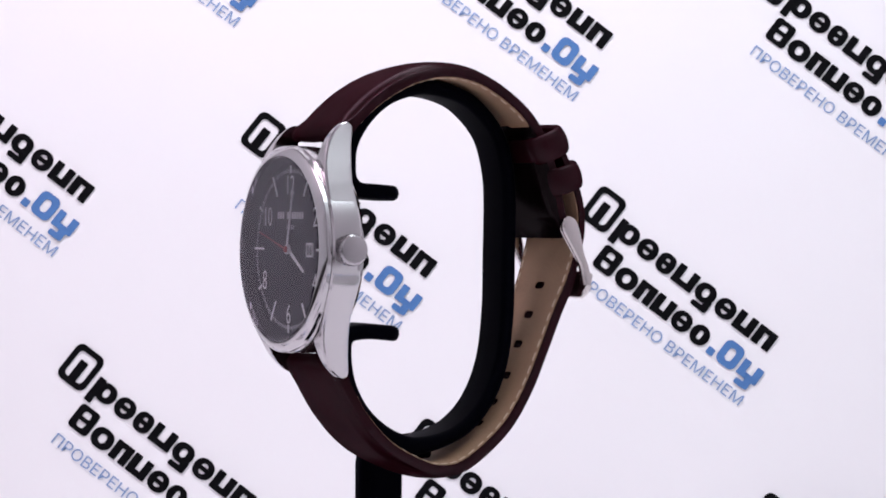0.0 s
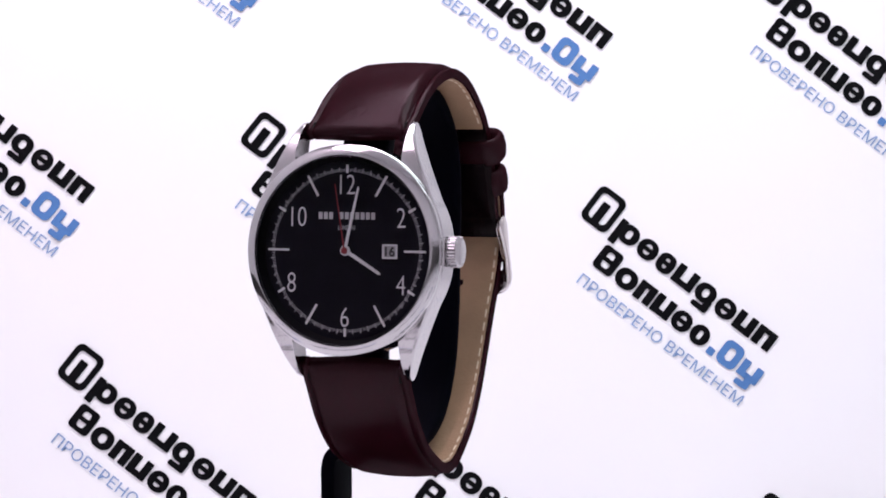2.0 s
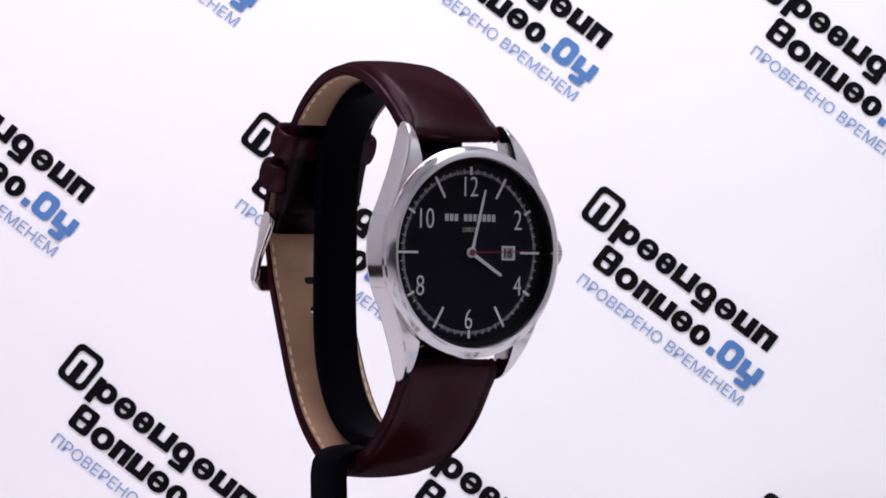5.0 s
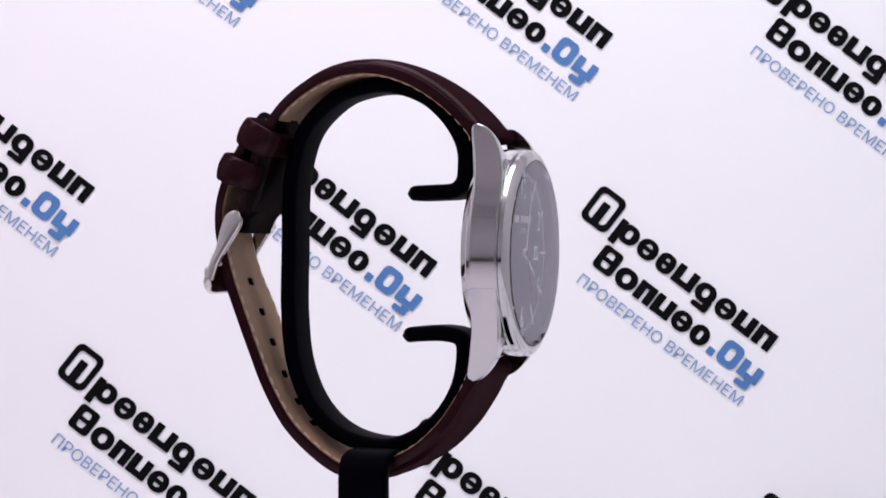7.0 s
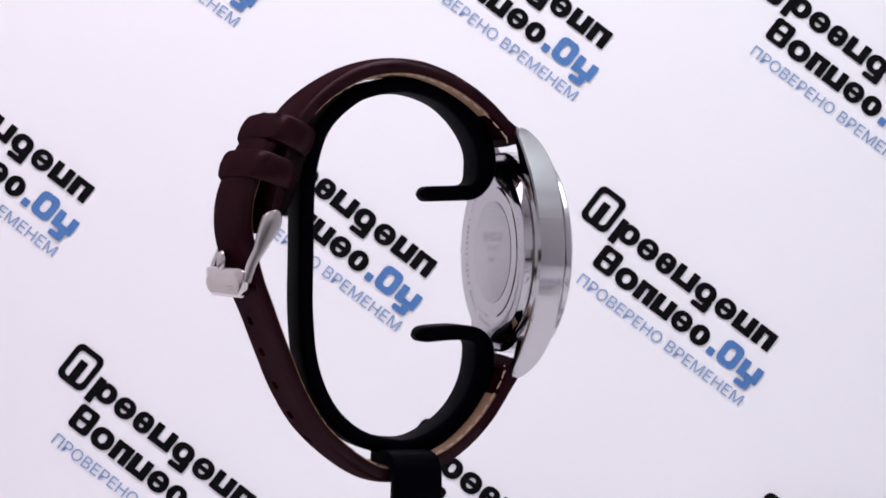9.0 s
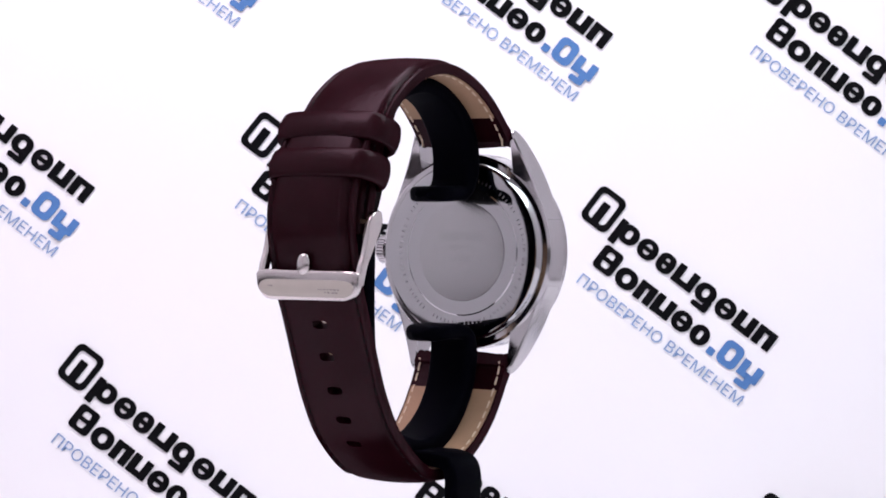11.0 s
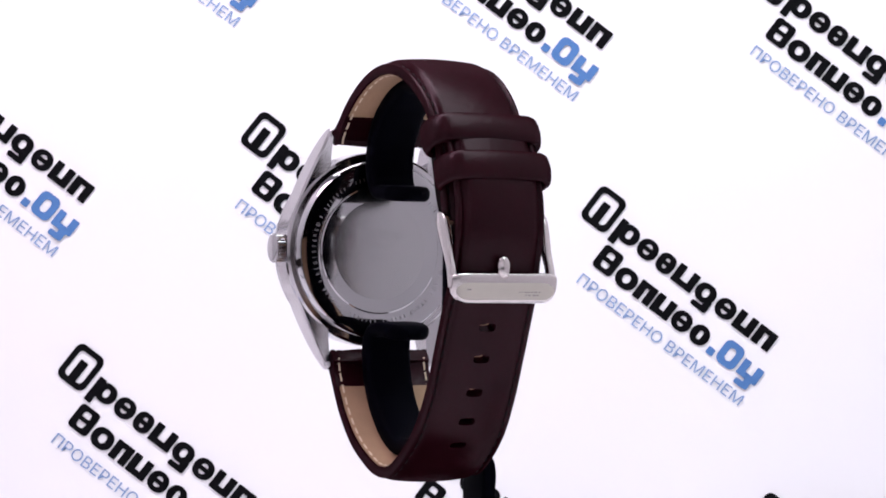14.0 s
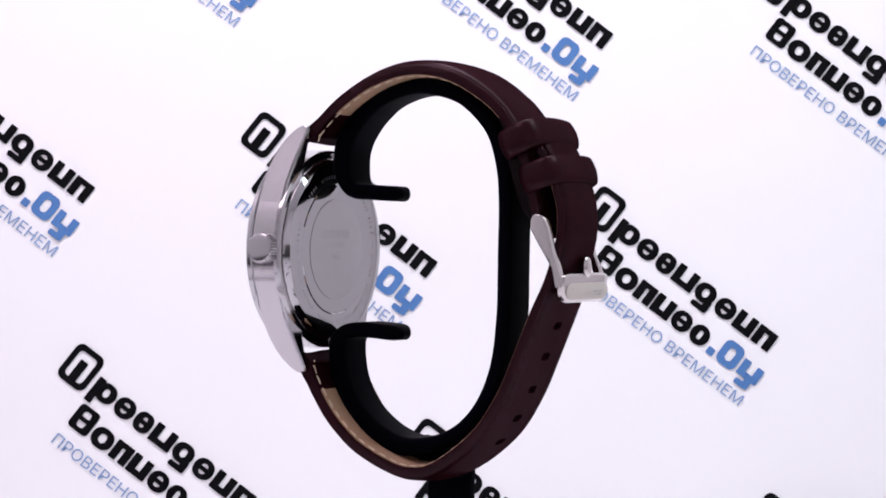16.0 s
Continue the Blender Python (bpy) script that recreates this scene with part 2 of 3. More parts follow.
def on_sheet(x, v, lift=0.0):
    """A place on the sheet: x across, v along it, up from eye level; lift stands off towards the lens."""
    if v >= BEND_V:
        phi, y, z = LEAN_ANGLE, BACK + v * math.sin(LEAN_ANGLE), EYE + v * math.cos(LEAN_ANGLE)
    else:
        run = min(BEND_V - v, BEND_RUN)
        phi = LEAN_ANGLE + run / BEND
        y = BACK + BEND_V * math.sin(LEAN_ANGLE) + BEND * (math.cos(phi) - math.cos(LEAN_ANGLE))
        z = EYE - BEND_TOP - BEND * (math.sin(phi) - math.sin(LEAN_ANGLE))
        y -= max(0.0, BEND_V - v - BEND_RUN)
    y, z = y - lift * math.cos(phi), z + lift * math.sin(phi)
    return (x, y + SHEET_TURN * x, z)


def build_sheet():
    """A white sheet that lies on the table, bends up and stands behind the watch."""
    vs = [FRONT_V, -0.60, -0.35] + [BEND_V - BEND_RUN * (1 - k / 10) for k in range(11)] + [0.0, 0.2, 0.43]
    bm = bmesh.new()
    rows = []
    for x in np.linspace(-0.297, 0.297, 9):
        rows.append([bm.verts.new(on_sheet(x, v)) for v in vs] + [bm.verts.new(on_sheet(x, v, -0.0009)) for v in vs[::-1]])
    for a, b in zip(rows, rows[1:]):
        n = len(a)
        for i in range(n):
            bm.faces.new((a[i], a[(i + 1) % n], b[(i + 1) % n], b[i]))
    bm.faces.new(rows[0])
    bm.faces.new(rows[-1][::-1])
    ob = new("backdrop", to_mesh("backdrop", bm))
    ob.data.materials.append(SHEET)
    return tagged(ob, "white printed backdrop sheet with repeated slanted logos", "", "", "structure")


backdrop = build_sheet()
UNIT = 0.1770                                     # millimetres of one print unit
SLOPE = radians(-36.75)                           # slope of the printed lines


def ring_shape(bm, x0, y0, x1, y1, w, r, wide=None):
    """A rounded ring: a plain sign shape with an open middle."""
    a = rounded(x0, y0, x1, y1, r)
    wx = w if wide is None else wide
    b = rounded(x0 + wx, y0 + w, x1 - wx, y1 - w, max(0.5, min(r * 0.6, (x1 - x0) / 2 - wx - 0.2, (y1 - y0) / 2 - w - 0.2)))
    va = [bm.verts.new((x, y, 0)) for x, y in a]
    vb = [bm.verts.new((x, y, 0)) for x, y in b]
    for i in range(len(a)):
        j = (i + 1) % len(a)
        bm.faces.new((va[i], va[j], vb[j], vb[i]))


def solid_shape(bm, x0, y0, x1, y1, r=2.0, layer=1):
    bm.faces.new([bm.verts.new((x, y, layer)) for x, y in rounded(x0, y0, x1, y1, r)])


def notched_shape(bm, x0, y0, x1, y1, w, top):
    """A block with one deep notch from above or from below."""
    solid_shape(bm, x0, y0, x0 + w, y1)
    solid_shape(bm, x1 - w, y0, x1, y1)
    if top:
        solid_shape(bm, x0 + w - 1, y1 - 11, x1 - w + 1, y1, 2.0, 2)
    else:
        solid_shape(bm, x0 + w - 1, y0, x1 - w + 1, y0 + 10, 2.0, 2)


def print_shapes():
    """The logo as plain shapes: a framed mark, a row of blocks for each name line, and the slogan; in print units, y down."""
    mark = bmesh.new()
    ring_shape(mark, 0, -2, 58, 70, 10.5, 13)
    solid_shape(mark, 21, 22, 36.5, 61)
    dark = bmesh.new()
    # plain rings, rings with a bar across, and notched blocks
    for x0, x1, y0, y1 in ((73, 112, 25, 61), (243, 283, 25, 61), (115, 157, 90, 127), (281, 317, 90, 127)):
        ring_shape(dark, x0, y0, x1, y1, 10, 17, 14)
    solid_shape(dark, 66, 25, 80, 74)
    solid_shape(dark, 250, 64, 283, 74, 4)
    solid_shape(dark, 269, 50, 283, 73, 4, 2)
    for x0, x1, y0, y1, r in ((115, 154, 25, 62, 17), (158, 192, 25, 62, 14), (288, 327, 25, 62, 17), (240, 278, 90, 127, 17), (70, 111, 79, 126, 8)):
        ring_shape(dark, x0, y0, x1, y1, 8.5, r, 13)
        solid_shape(dark, x0 + 10, (y0 + y1) / 2 - 4, x1 - 10, (y0 + y1) / 2 + 4, 1)
    for x0, x1, y0, y1, top in ((196, 240, 25, 61, True), (331, 370, 25, 61, True), (374, 412, 25, 61, False), (160, 195, 90, 126, False), (198, 237, 90, 126, True)):
        notched_shape(dark, x0, y0, x1, y1, 14.5, top)
    blue = bmesh.new()
    solid_shape(blue, 324, 113, 338, 127)
    ring_shape(blue, 343, 80, 383, 127, 11, 12, 13)
    notched_shape(blue, 388, 91, 430, 122, 14, True)
    solid_shape(blue, 394, 128, 418, 139, 4, 3)
    solid_shape(blue, 408, 116, 422, 138, 4, 4)
    words = lettering("slogan", "ПРОВЕРЕНО ВРЕМЕНЕМ", 28.4, depth=0.0, width=359)
    words.transform(Matrix.Translation((248, 157.5, 0)) @ Matrix.Diagonal((1, -1, 1, 1)))
    out = []
    for name, bm, mat in (("printed_logo", mark, INK_BLACK), ("name_print", dark, INK_BLACK), ("suffix_print", blue, INK_BLUE)):
        me = bpy.data.meshes.new(name)
        bm.to_mesh(me)
        bm.free()
        out.append((name, me, mat))
    out.append(("slogan", words, INK_PALE))
    return out


def build_prints():
    shapes = print_shapes()
    c, n = math.cos(SLOPE), math.sin(SLOPE)
    for i in range(-14, 15):
        for j in range(-12, 6):
            x0 = 61.25 + 107.10 * i + 54.60 * j
            v0 = 17.25 - 21.70 * i + 73.60 * j
            if not (-285 < x0 < 205 and FRONT_V / MM + 75 < v0 < 340):
                continue
            top = backdrop
            for name, shape, mat in shapes:
                me = shape.copy()
                for p in me.vertices:
                    a, b = p.co.x * UNIT, -p.co.y * UNIT
                    p.co = on_sheet((x0 + a * c - b * n) * MM, (v0 + a * n + b * c) * MM, 0.0004 + 0.00005 * p.co.z)
                me.materials.clear()
                me.materials.append(mat)
                ob = new(name, me)
                ob.parent = top
                if top == backdrop:
                    top = ob


build_prints()

# ---------------------------------------------------------------- the stand
UC, ZC = -2.15, -3.1           # the watch's axis: across and height
DIAL_V = -25.5                 # depth of the dial
BU = -2.5                      # middle of the strap


def build_stand():
    stand = tagged(new("watch_stand"), "black plastic C-shaped watch holder turning on a stem", "watch stand")
    ring = [(-1.4, 8.6), (-8.0, 8.9), (-12.3, 9.4), (-14.5, 12.2), (-14.75, 17.0), (-13.1, 21.4), (-9.6, 25.8), (-4.7, 29.0), (2.8, 30.7), (10.2, 29.6), (15.3, 27.0), (20.3, 21.7), (22.7, 14.9), (23.5, 7.6), (23.5, -4.0),
            (23.4, -15.9), (22.0, -26.7), (18.1, -35.3), (11.7, -40.9), (2.8, -43.3), (-3.5, -42.0), (-9.9, -37.4), (-13.9, -31.0), (-15.2, -24.0), (-14.0, -20.7), (-10.5, -19.7), (-5.0, -19.9), (-0.8, -20.5)]
    path, run = spline(ring, 560)
    half = 5.1

    def section(s):
        end = min(s, 1 - s) * run
        w = half * math.sqrt(max(0.08, min(1, 1 - (1 - min(1, end / 5.0)) ** 2)))
        t = (1.58 + 0.5 * smooth01(abs(s - 0.47), 0.24, 0.32) * smooth01(end, 12, 17)) * math.sqrt(max(0.03, min(1, 1 - (1 - min(1, end / 2.4)) ** 2)))
        return rounded(-w, -t, w, t, min(1.3, w * 0.5, t * 0.88), 4)

    part("cradle", sweep(path, 1, section, BU), PLASTIC, stand)
    # the stem leaves the ring to one side, bends and runs down to the foot
    line = [(-2.4, -44.8), (-8, -44.8), (-12.6, -44.9), (-15.4, -46.0), (-16.3, -48.8), (-16.2, -54), (-16.2, -75), (-16.2, -96.0)]
    pth, _ = spline(line, 180)
    q = normals(pth, 1)
    rings = [[(p[0] + n[0] * b, 2.8 + a, p[1] + n[1] * b) for a, b in rounded(-5.1, -1.5, 5.1, 1.5, 0.7, 3)] for p, n in zip(pth, q)]
    part("stem", loft(rings), PLASTIC, stand)
    seg = 64
    rr = [(40, -98.4), (40, -96.6), (39.2, -95.8), (0.5, -95.8)]
    rings = [[(r * math.cos(2 * math.pi * k / seg), r * math.sin(2 * math.pi * k / seg), z) for k in range(seg)] for r, z in rr]
    part("base_plate", loft(rings), PLASTIC, stand)
    return stand


# ---------------------------------------------------------------- the watch
ACROSS = [-1, -0.985, -0.96, -0.93, -0.905, -0.89, -0.875, -0.86, -0.84, -0.81, -0.77, -0.72, -0.66, -0.56, -0.42, -0.22, 0]
ACROSS += [-x for x in ACROSS[-2::-1]]


def strap_section(half, bulge, thick, arch):
    """Padded leather: thin stitched edges, a raised middle, a flat lining side."""
    def section(s):
        w, b, t = half(s), bulge(s), thick(s)
        pts = []
        for x in ACROSS:
            pad = smooth01(1 - abs(x), 0.115, 0.27)
            rim = 0.25 * math.sqrt(smooth01(1 - abs(x), 0.0, 0.05))
            groove = -0.38 * math.exp(-((abs(x) - 0.88) / 0.026) ** 2)
            dome = arch * (x * x) * pad
            pts.append((w * x, -b * (1 - pad) - dome + rim - 0.25 + groove))
        for k in range(7):
            x = 1 - 2 * k / 6
            pts.append((w * 0.985 * x, -t))
        return pts
    return section


def stitches(path, side, u0, half, lift, s0, s1, pitch, length, mat, parent, name, wide=0.34):
    """Short thread stitches in two rows along the band's edges."""
    nn = normals(path, side)
    run = np.concatenate([[0], np.cumsum(np.linalg.norm(np.diff(path, axis=0), axis=1))])
    tt = np.gradient(path, axis=0)
    tt /= np.linalg.norm(tt, axis=1)[:, None]
    bm = bmesh.new()
    total = run[-1]
    d = s0 * total
    while d < s1 * total:
        s = d / total
        p = np.array([np.interp(d, run, path[:, k]) for k in (0, 1)])
        n = np.array([np.interp(d, run, nn[:, k]) for k in (0, 1)])
        t = np.array([np.interp(d, run, tt[:, k]) for k in (0, 1)])
        for sg in (-1, 1):
            u = u0 + sg * half(s) * 0.88
            o = p + n * lift(s)
            cs = []
            for a, du, h in ((-0.5, -1, 0), (-0.5, 1, 0), (0.5, 1, 0), (0.5, -1, 0), (-0.3, -0.6, 0.14), (-0.3, 0.6, 0.14), (0.3, 0.6, 0.14), (0.3, -0.6, 0.14)):
                q = o + t * a * length + n * h * (1 if lift(s) > -1.5 else -1)
                cs.append(bm.verts.new(((u + du * wide / 2) * MM, q[0] * MM, q[1] * MM)))
            for f in ((4, 5, 6, 7), (0, 1, 5, 4), (1, 2, 6, 5), (2, 3, 7, 6), (3, 0, 4, 7)):
                bm.faces.new([cs[i] for i in f])
        d += pitch
    ob = part(name, bm, mat, parent, smooth=False)
    return tagged(ob, kind="stuff")


def cut(ob, cutter_bm):
    """Cut real openings through a part."""
    me = bpy.data.meshes.new("cutter")
    bmesh.ops.recalc_face_normals(cutter_bm, faces=cutter_bm.faces[:])
    cutter_bm.to_mesh(me)
    cutter_bm.free()
    tool = new("cutter", me)
    md = ob.modifiers.new("holes", "BOOLEAN")
    md.operation, md.solver, md.object = "DIFFERENCE", "EXACT", tool
    bpy.context.view_layer.update()
    done = bpy.data.meshes.new_from_object(ob.evaluated_get(bpy.context.evaluated_depsgraph_get()))
    ob.modifiers.clear()
    ob.data = done
    bpy.data.objects.remove(tool)


def build_strap(watch):
    # upper piece, which carries the buckle: outer line from the lugs over the top to the buckle
    up = [(-19.4, 18.7), (-20.7, 20.2), (-19.3, 23.2), (-14.0, 28.4), (-8.4, 32.2), (-2.8, 34.7), (2.9, 36.0), (8.7, 35.9), (14.5, 34.4), (20.3, 31.3), (25.6, 27.2), (29.6, 22.0), (32.3, 15.8), (34.0, 9.8), (35.2, 4.6), (35.9, 0.4)]
    path, run_u = spline(up, 150)
    half_u = lambda s: 11.25 - 1.2 * smooth01(s, 0.03, 0.75)
    bulge_u = lambda s: (1.35 - 0.45 * smooth01(s, 0.25, 0.8)) * (0.2 + 0.8 * smooth01(s, 0.02, 0.10))
    thick_u = lambda s: (3.5 - 0.7 * smooth01(s, 0.3, 0.9)) * (1 - 0.45 * smooth01(s, 0.93, 1.0))
    upper = part("upper_strap", sweep(path, 1, strap_section(half_u, bulge_u, thick_u, 0.8), BU), LEATHER, watch, "burgundy padded leather strap half with stitched edges", angle=60)
    # lower piece: from the lugs under the stand, up the back, through the buckle and into the loops
    low = [(-19.4, -24.2), (-21.1, -26.2), (-20.3, -30.0), (-18.2, -34.0), (-14.9, -38.9), (-10.3, -43.6), (-5.6, -46.7), (1.3, -49.6), (6.2, -50.2), (11.0, -49.2), (16.8, -45.5), (22.8, -39.9), (27.6, -32.4), (31.2, -24.3), (34.5, -16.3),
           (37.6, -9.8), (39.6, -3.8), (40.6, 1.4), (40.3, 7.0), (38.4, 13.0), (35.5, 18.6), (32.8, 22.8)]
    lpath, run_l = spline(low, 250)
    half_l = lambda s: (11.25 - 1.6 * smooth01(s, 0.03, 0.6)) * (1 - 0.5 * smooth01(s, 0.965, 1.0))
    bulge_l = lambda s: (1.35 - 0.50 * smooth01(s, 0.12, 0.45) + 0.55 * smooth01(s, 0.72, 0.77)) * (0.2 + 0.8 * smooth01(s, 0.015, 0.07))
    thick_l = lambda s: 3.5 - 0.6 * smooth01(s, 0.15, 0.6)
    lower = part("lower_strap", sweep(lpath, -1, strap_section(half_l, bulge_l, thick_l, 0.95), BU), LEATHER, watch, "burgundy padded leather strap half with punched holes", angle=60)
    # tan lining on the inside, set back from the folded ends
    ends = []
    for pth, side, half, thick, s0, s1, mother in ((path, 1, half_u, thick_u, 0.135, 0.70, upper), (lpath, -1, half_l, thick_l, 0.085, 0.905, lower)):
        n0, n1 = int(s0 * len(pth)), int(s1 * len(pth))
        nn = normals(pth, side)
        rings = []
        for i in range(n0, n1):
            s = i / (len(pth) - 1)
            w, t = half(s) * 0.94, thick(s)
            rings.append([(BU + a, pth[i][0] + nn[i][0] * b, pth[i][1] + nn[i][1] * b) for a, b in ((-w, -t + 0.05), (w, -t + 0.05), (w, -t - 0.22), (w * 0.5, -t - 0.24), (0, -t - 0.24), (-w * 0.5, -t - 0.24), (-w, -t - 0.22))])
        ends.append(part("lining", loft(rings), LINING, mother, "tan leather lining with pale stitching"))
    nn = normals(path, 1)
    rings = []
    for i in range(int(0.685 * len(path)), len(path)):
        s = i / (len(path) - 1)
        w, t = half_u(s) * 0.985, thick_u(s)
        d = 0.2 + 2.7 * smooth01(s, 0.69, 0.76) * (1 - smooth01(s, 0.84, 0.98)) + 1.0 * smooth01(s, 0.84, 0.93)
        rings.append([(BU + a, path[i][0] + nn[i][0] * b, path[i][1] + nn[i][1] * b) for a, b in ((-w, -t + 0.05), (w, -t + 0.05), (w, -t - d * 0.75), (w - 0.5, -t - d), (0, -t - d - 0.05), (0.5 - w, -t - d), (-w, -t - d * 0.75))])
    part("backing", loft(rings), LEATHER_EDGE, upper, "dark folded leather backing")
    # punched holes, real openings through leather and lining
    nn = normals(lpath, -1)
    for target in (lower, ends[1]):
        bm = bmesh.new()
        for v, z in ((36.5, -11.2), (33.7, -17.35), (31.0, -23.86), (28.0, -30.35), (25.2, -36.44), (21.4, -41.6)):
            i = int(np.argmin(np.hypot(lpath[:, 0] - v, lpath[:, 1] - z)))
            p, n = lpath[i], nn[i]
            t = np.array([n[1], -n[0]])
            seg = 16
            a = []
            for h in (3.0, -6.0):
                a.append([bm.verts.new(((BU + 0.3 + 1.75 * math.copysign(abs(math.cos(2 * math.pi * k / seg)) ** 0.6, math.cos(2 * math.pi * k / seg))) * MM,) + tuple((p + n * h + t * 0.9 * math.copysign(abs(math.sin(2 * math.pi * k / seg)) ** 0.6, math.sin(2 * math.pi * k / seg))) * MM)) for k in range(seg)])
            bm.faces.new(a[0])
            bm.faces.new(a[1][::-1])
            for k in range(seg):
                bm.faces.new((a[0][k], a[0][(k + 1) % seg], a[1][(k + 1) % seg], a[1][k]))
        cut(target, bm)
    stitches(path, 1, BU, half_u, lambda s: -bulge_u(s) - 0.3, 0.05, 0.97, 2.8, 1.75, THREAD_DARK, upper, "stitching", 0.62)
    stitches(lpath, -1, BU, half_l, lambda s: -bulge_l(s) - 0.3, 0.04, 0.96, 2.8, 1.75, THREAD_DARK, lower, "stitching", 0.62)
    stitches(path, 1, BU, half_u, lambda s: -thick_u(s) - 0.22, 0.03, 0.685, 3.0, 1.9, THREAD_TAN, upper, "lining_stitching", 0.42)
    stitches(lpath, -1, BU, half_l, lambda s: -thick_l(s) - 0.22, 0.02, 0.80, 3.0, 1.9, THREAD_TAN, lower, "lining_stitching", 0.42)


def build_keeper(watch, v, z, tilt, high, deep, wide, shift):
    """A leather loop round both strap ends: a soft band with round ends, arched on the outside."""
    ca, sa = math.cos(radians(tilt)), math.sin(radians(tilt))
    rim = rounded(-wide, -deep, wide, deep, deep * 0.82, 9)
    # more places along the long sides, so that the arch is smooth
    dense = []
    for (a, b), (c, d) in zip(rim, rim[1:] + rim[:1]):
        n = 8 if abs(c - a) > 6 else 1
        dense += [(a + (c - a) * k / n, b + (d - b) * k / n) for k in range(n)]
    skin = 1.35

    def ring(inset, h):
        out = []
        for a, b in dense:
            ka, kb = 1 - inset / wide, 1 - inset / deep
            x, y = a * ka, b * kb
            if b > 0:
                y += 0.9 * (1 - (a / wide) ** 2) * b / deep
            w = h * high
            out.append((BU + shift + x, v + y * ca - w * sa, z + y * sa + w * ca))
        return out

    steps = ((skin, 0.42), (0.75, 0.5), (0.30, 0.485), (0.03, 0.42), (-0.20, 0.26), (-0.34, 0.0), (-0.20, -0.26), (0.03, -0.42), (0.30, -0.485), (0.75, -0.5), (skin, -0.42))
    rings = [ring(i, h) for i, h in steps]
    bm = loft(rings + [rings[0]], True, False)
    bmesh.ops.remove_doubles(bm, verts=bm.verts[:], dist=1e-7)
    part("strap_loop", bm, LEATHER, watch, "burgundy leather strap loop", angle=80)


def build_buckle(watch):
    rings = []
    for k in range(41):
        x = math.sin(math.pi / 2 * (-1 + 2 * k / 40))
        edge = math.sqrt(max(0, 1 - max(0, (abs(x) - 0.72) / 0.28) ** 2))
        hi, lo = -7.6 + 0.8 * edge, -9.2 - 3.5 * edge
        mid, tall = (hi + lo) / 2, (hi - lo) / 2
        thick = 1.0 * (0.45 + 0.55 * edge)
        rings.append([(BU - 0.45 + 11.6 * x, 39.4 + b + 0.17 * a, mid + a) for b, a in rounded(-thick, -tall, thick, tall, min(0.75, thick * 0.9), 4)])
    buckle = part("buckle", loft(rings), BUCKLE, watch, "polished steel pin buckle", angle=70)
    # a thin protective film is still stuck on the plate, under its polished upper edge
    rings = []
    for k in range(41):
        x = math.sin(math.pi / 2 * (-1 + 2 * k / 40))
        edge = math.sqrt(max(0.02, 1 - max(0, (abs(x) - 0.74) / 0.26) ** 2))
        lo, hi = -0.45 - 1.85 * edge, -0.45 + 1.5 * edge
        rings.append([(BU - 0.45 + 10.7 * x, 39.4 + 1.0 + 0.17 * a + b, -9.75 + a) for a, b in ((lo, -0.12), (lo, 0.05), (lo + 0.06, 0.08), (hi - 0.06, 0.08), (hi, 0.05), (hi, -0.12))])
    film = part("protective_film", loft(rings), FILM, buckle, "beige protective film on the buckle plate", angle=50)
    bm = bmesh.new()
    rng = random.Random(11)
    for row, first, last in ((-0.75, -7.6, -2.8), (-1.35, -7.2, -4.4), (-0.25, 7.6, 8.6)):
        u = first
        while u < last:
            w = 0.22 + 0.4 * rng.random()
            bm.faces.new([bm.verts.new(((BU - 0.45 + u + a) * MM, (39.4 + 1.0 + 0.17 * (row + b) + 0.09) * MM, (-9.75 + row + b) * MM)) for a, b in ((0, -0.12), (w, -0.10), (w, 0.12), (0, 0.10))])
            u += w + 0.15 + 0.35 * rng.random()
    part("film_print", bm, FILM_PRINT, film, "worn grey bars of fine print", smooth=False)
    for sg in (-1, 1):
        line, _ = spline([(33.4, 4.5), (34.3, 2.7), (35.4, 0.3), (36.9, -3.2), (38.2, -6.0), (39.0, -9.6)], 22)
        q = normals(line, 1)
        rings = []
        for i, (p, n) in enumerate(zip(line, q)):
            s = i / 21
            w = (2.0 - 1.0 * smooth01(s, 0.15, 0.7)) * math.sqrt(max(0.10, min(1, 1 - (1 - min(1, s / 0.16)) ** 2)))
            rings.append([(BU - 0.45 + sg * 10.95 + a, p[0] + n[0] * b, p[1] + n[1] * b) for a, b in rounded(-0.75, -w, 0.75, w, min(0.5, w * 0.6), 3)])
        part("arm", loft(rings), BUCKLE, buckle, "polished steel buckle arm", angle=75)
    rings = []
    for k in range(13):
        a = math.pi * (0.02 + 0.96 * k / 12)
        h, w = 2.15 * math.cos(a), math.sin(a) ** 0.7
        rings.append([(BU + 0.1 + 1.45 * w * math.cos(c), 40.35 + 1.15 * w * math.sin(c), -5.7 + h) for c in [2 * math.pi * q / 16 for q in range(16)]])
    part("tongue", loft(rings), BUCKLE, buckle, "polished steel buckle tongue")
    rings = [[(u, 34.0 + 0.7 * math.cos(a), 2.6 + 0.7 * math.sin(a)) for a in [2 * math.pi * k / 14 for k in range(14)]] for u in (BU - 11.4, BU + 10.5)]
    part("hinge_bar", loft(rings), STEEL, buckle)


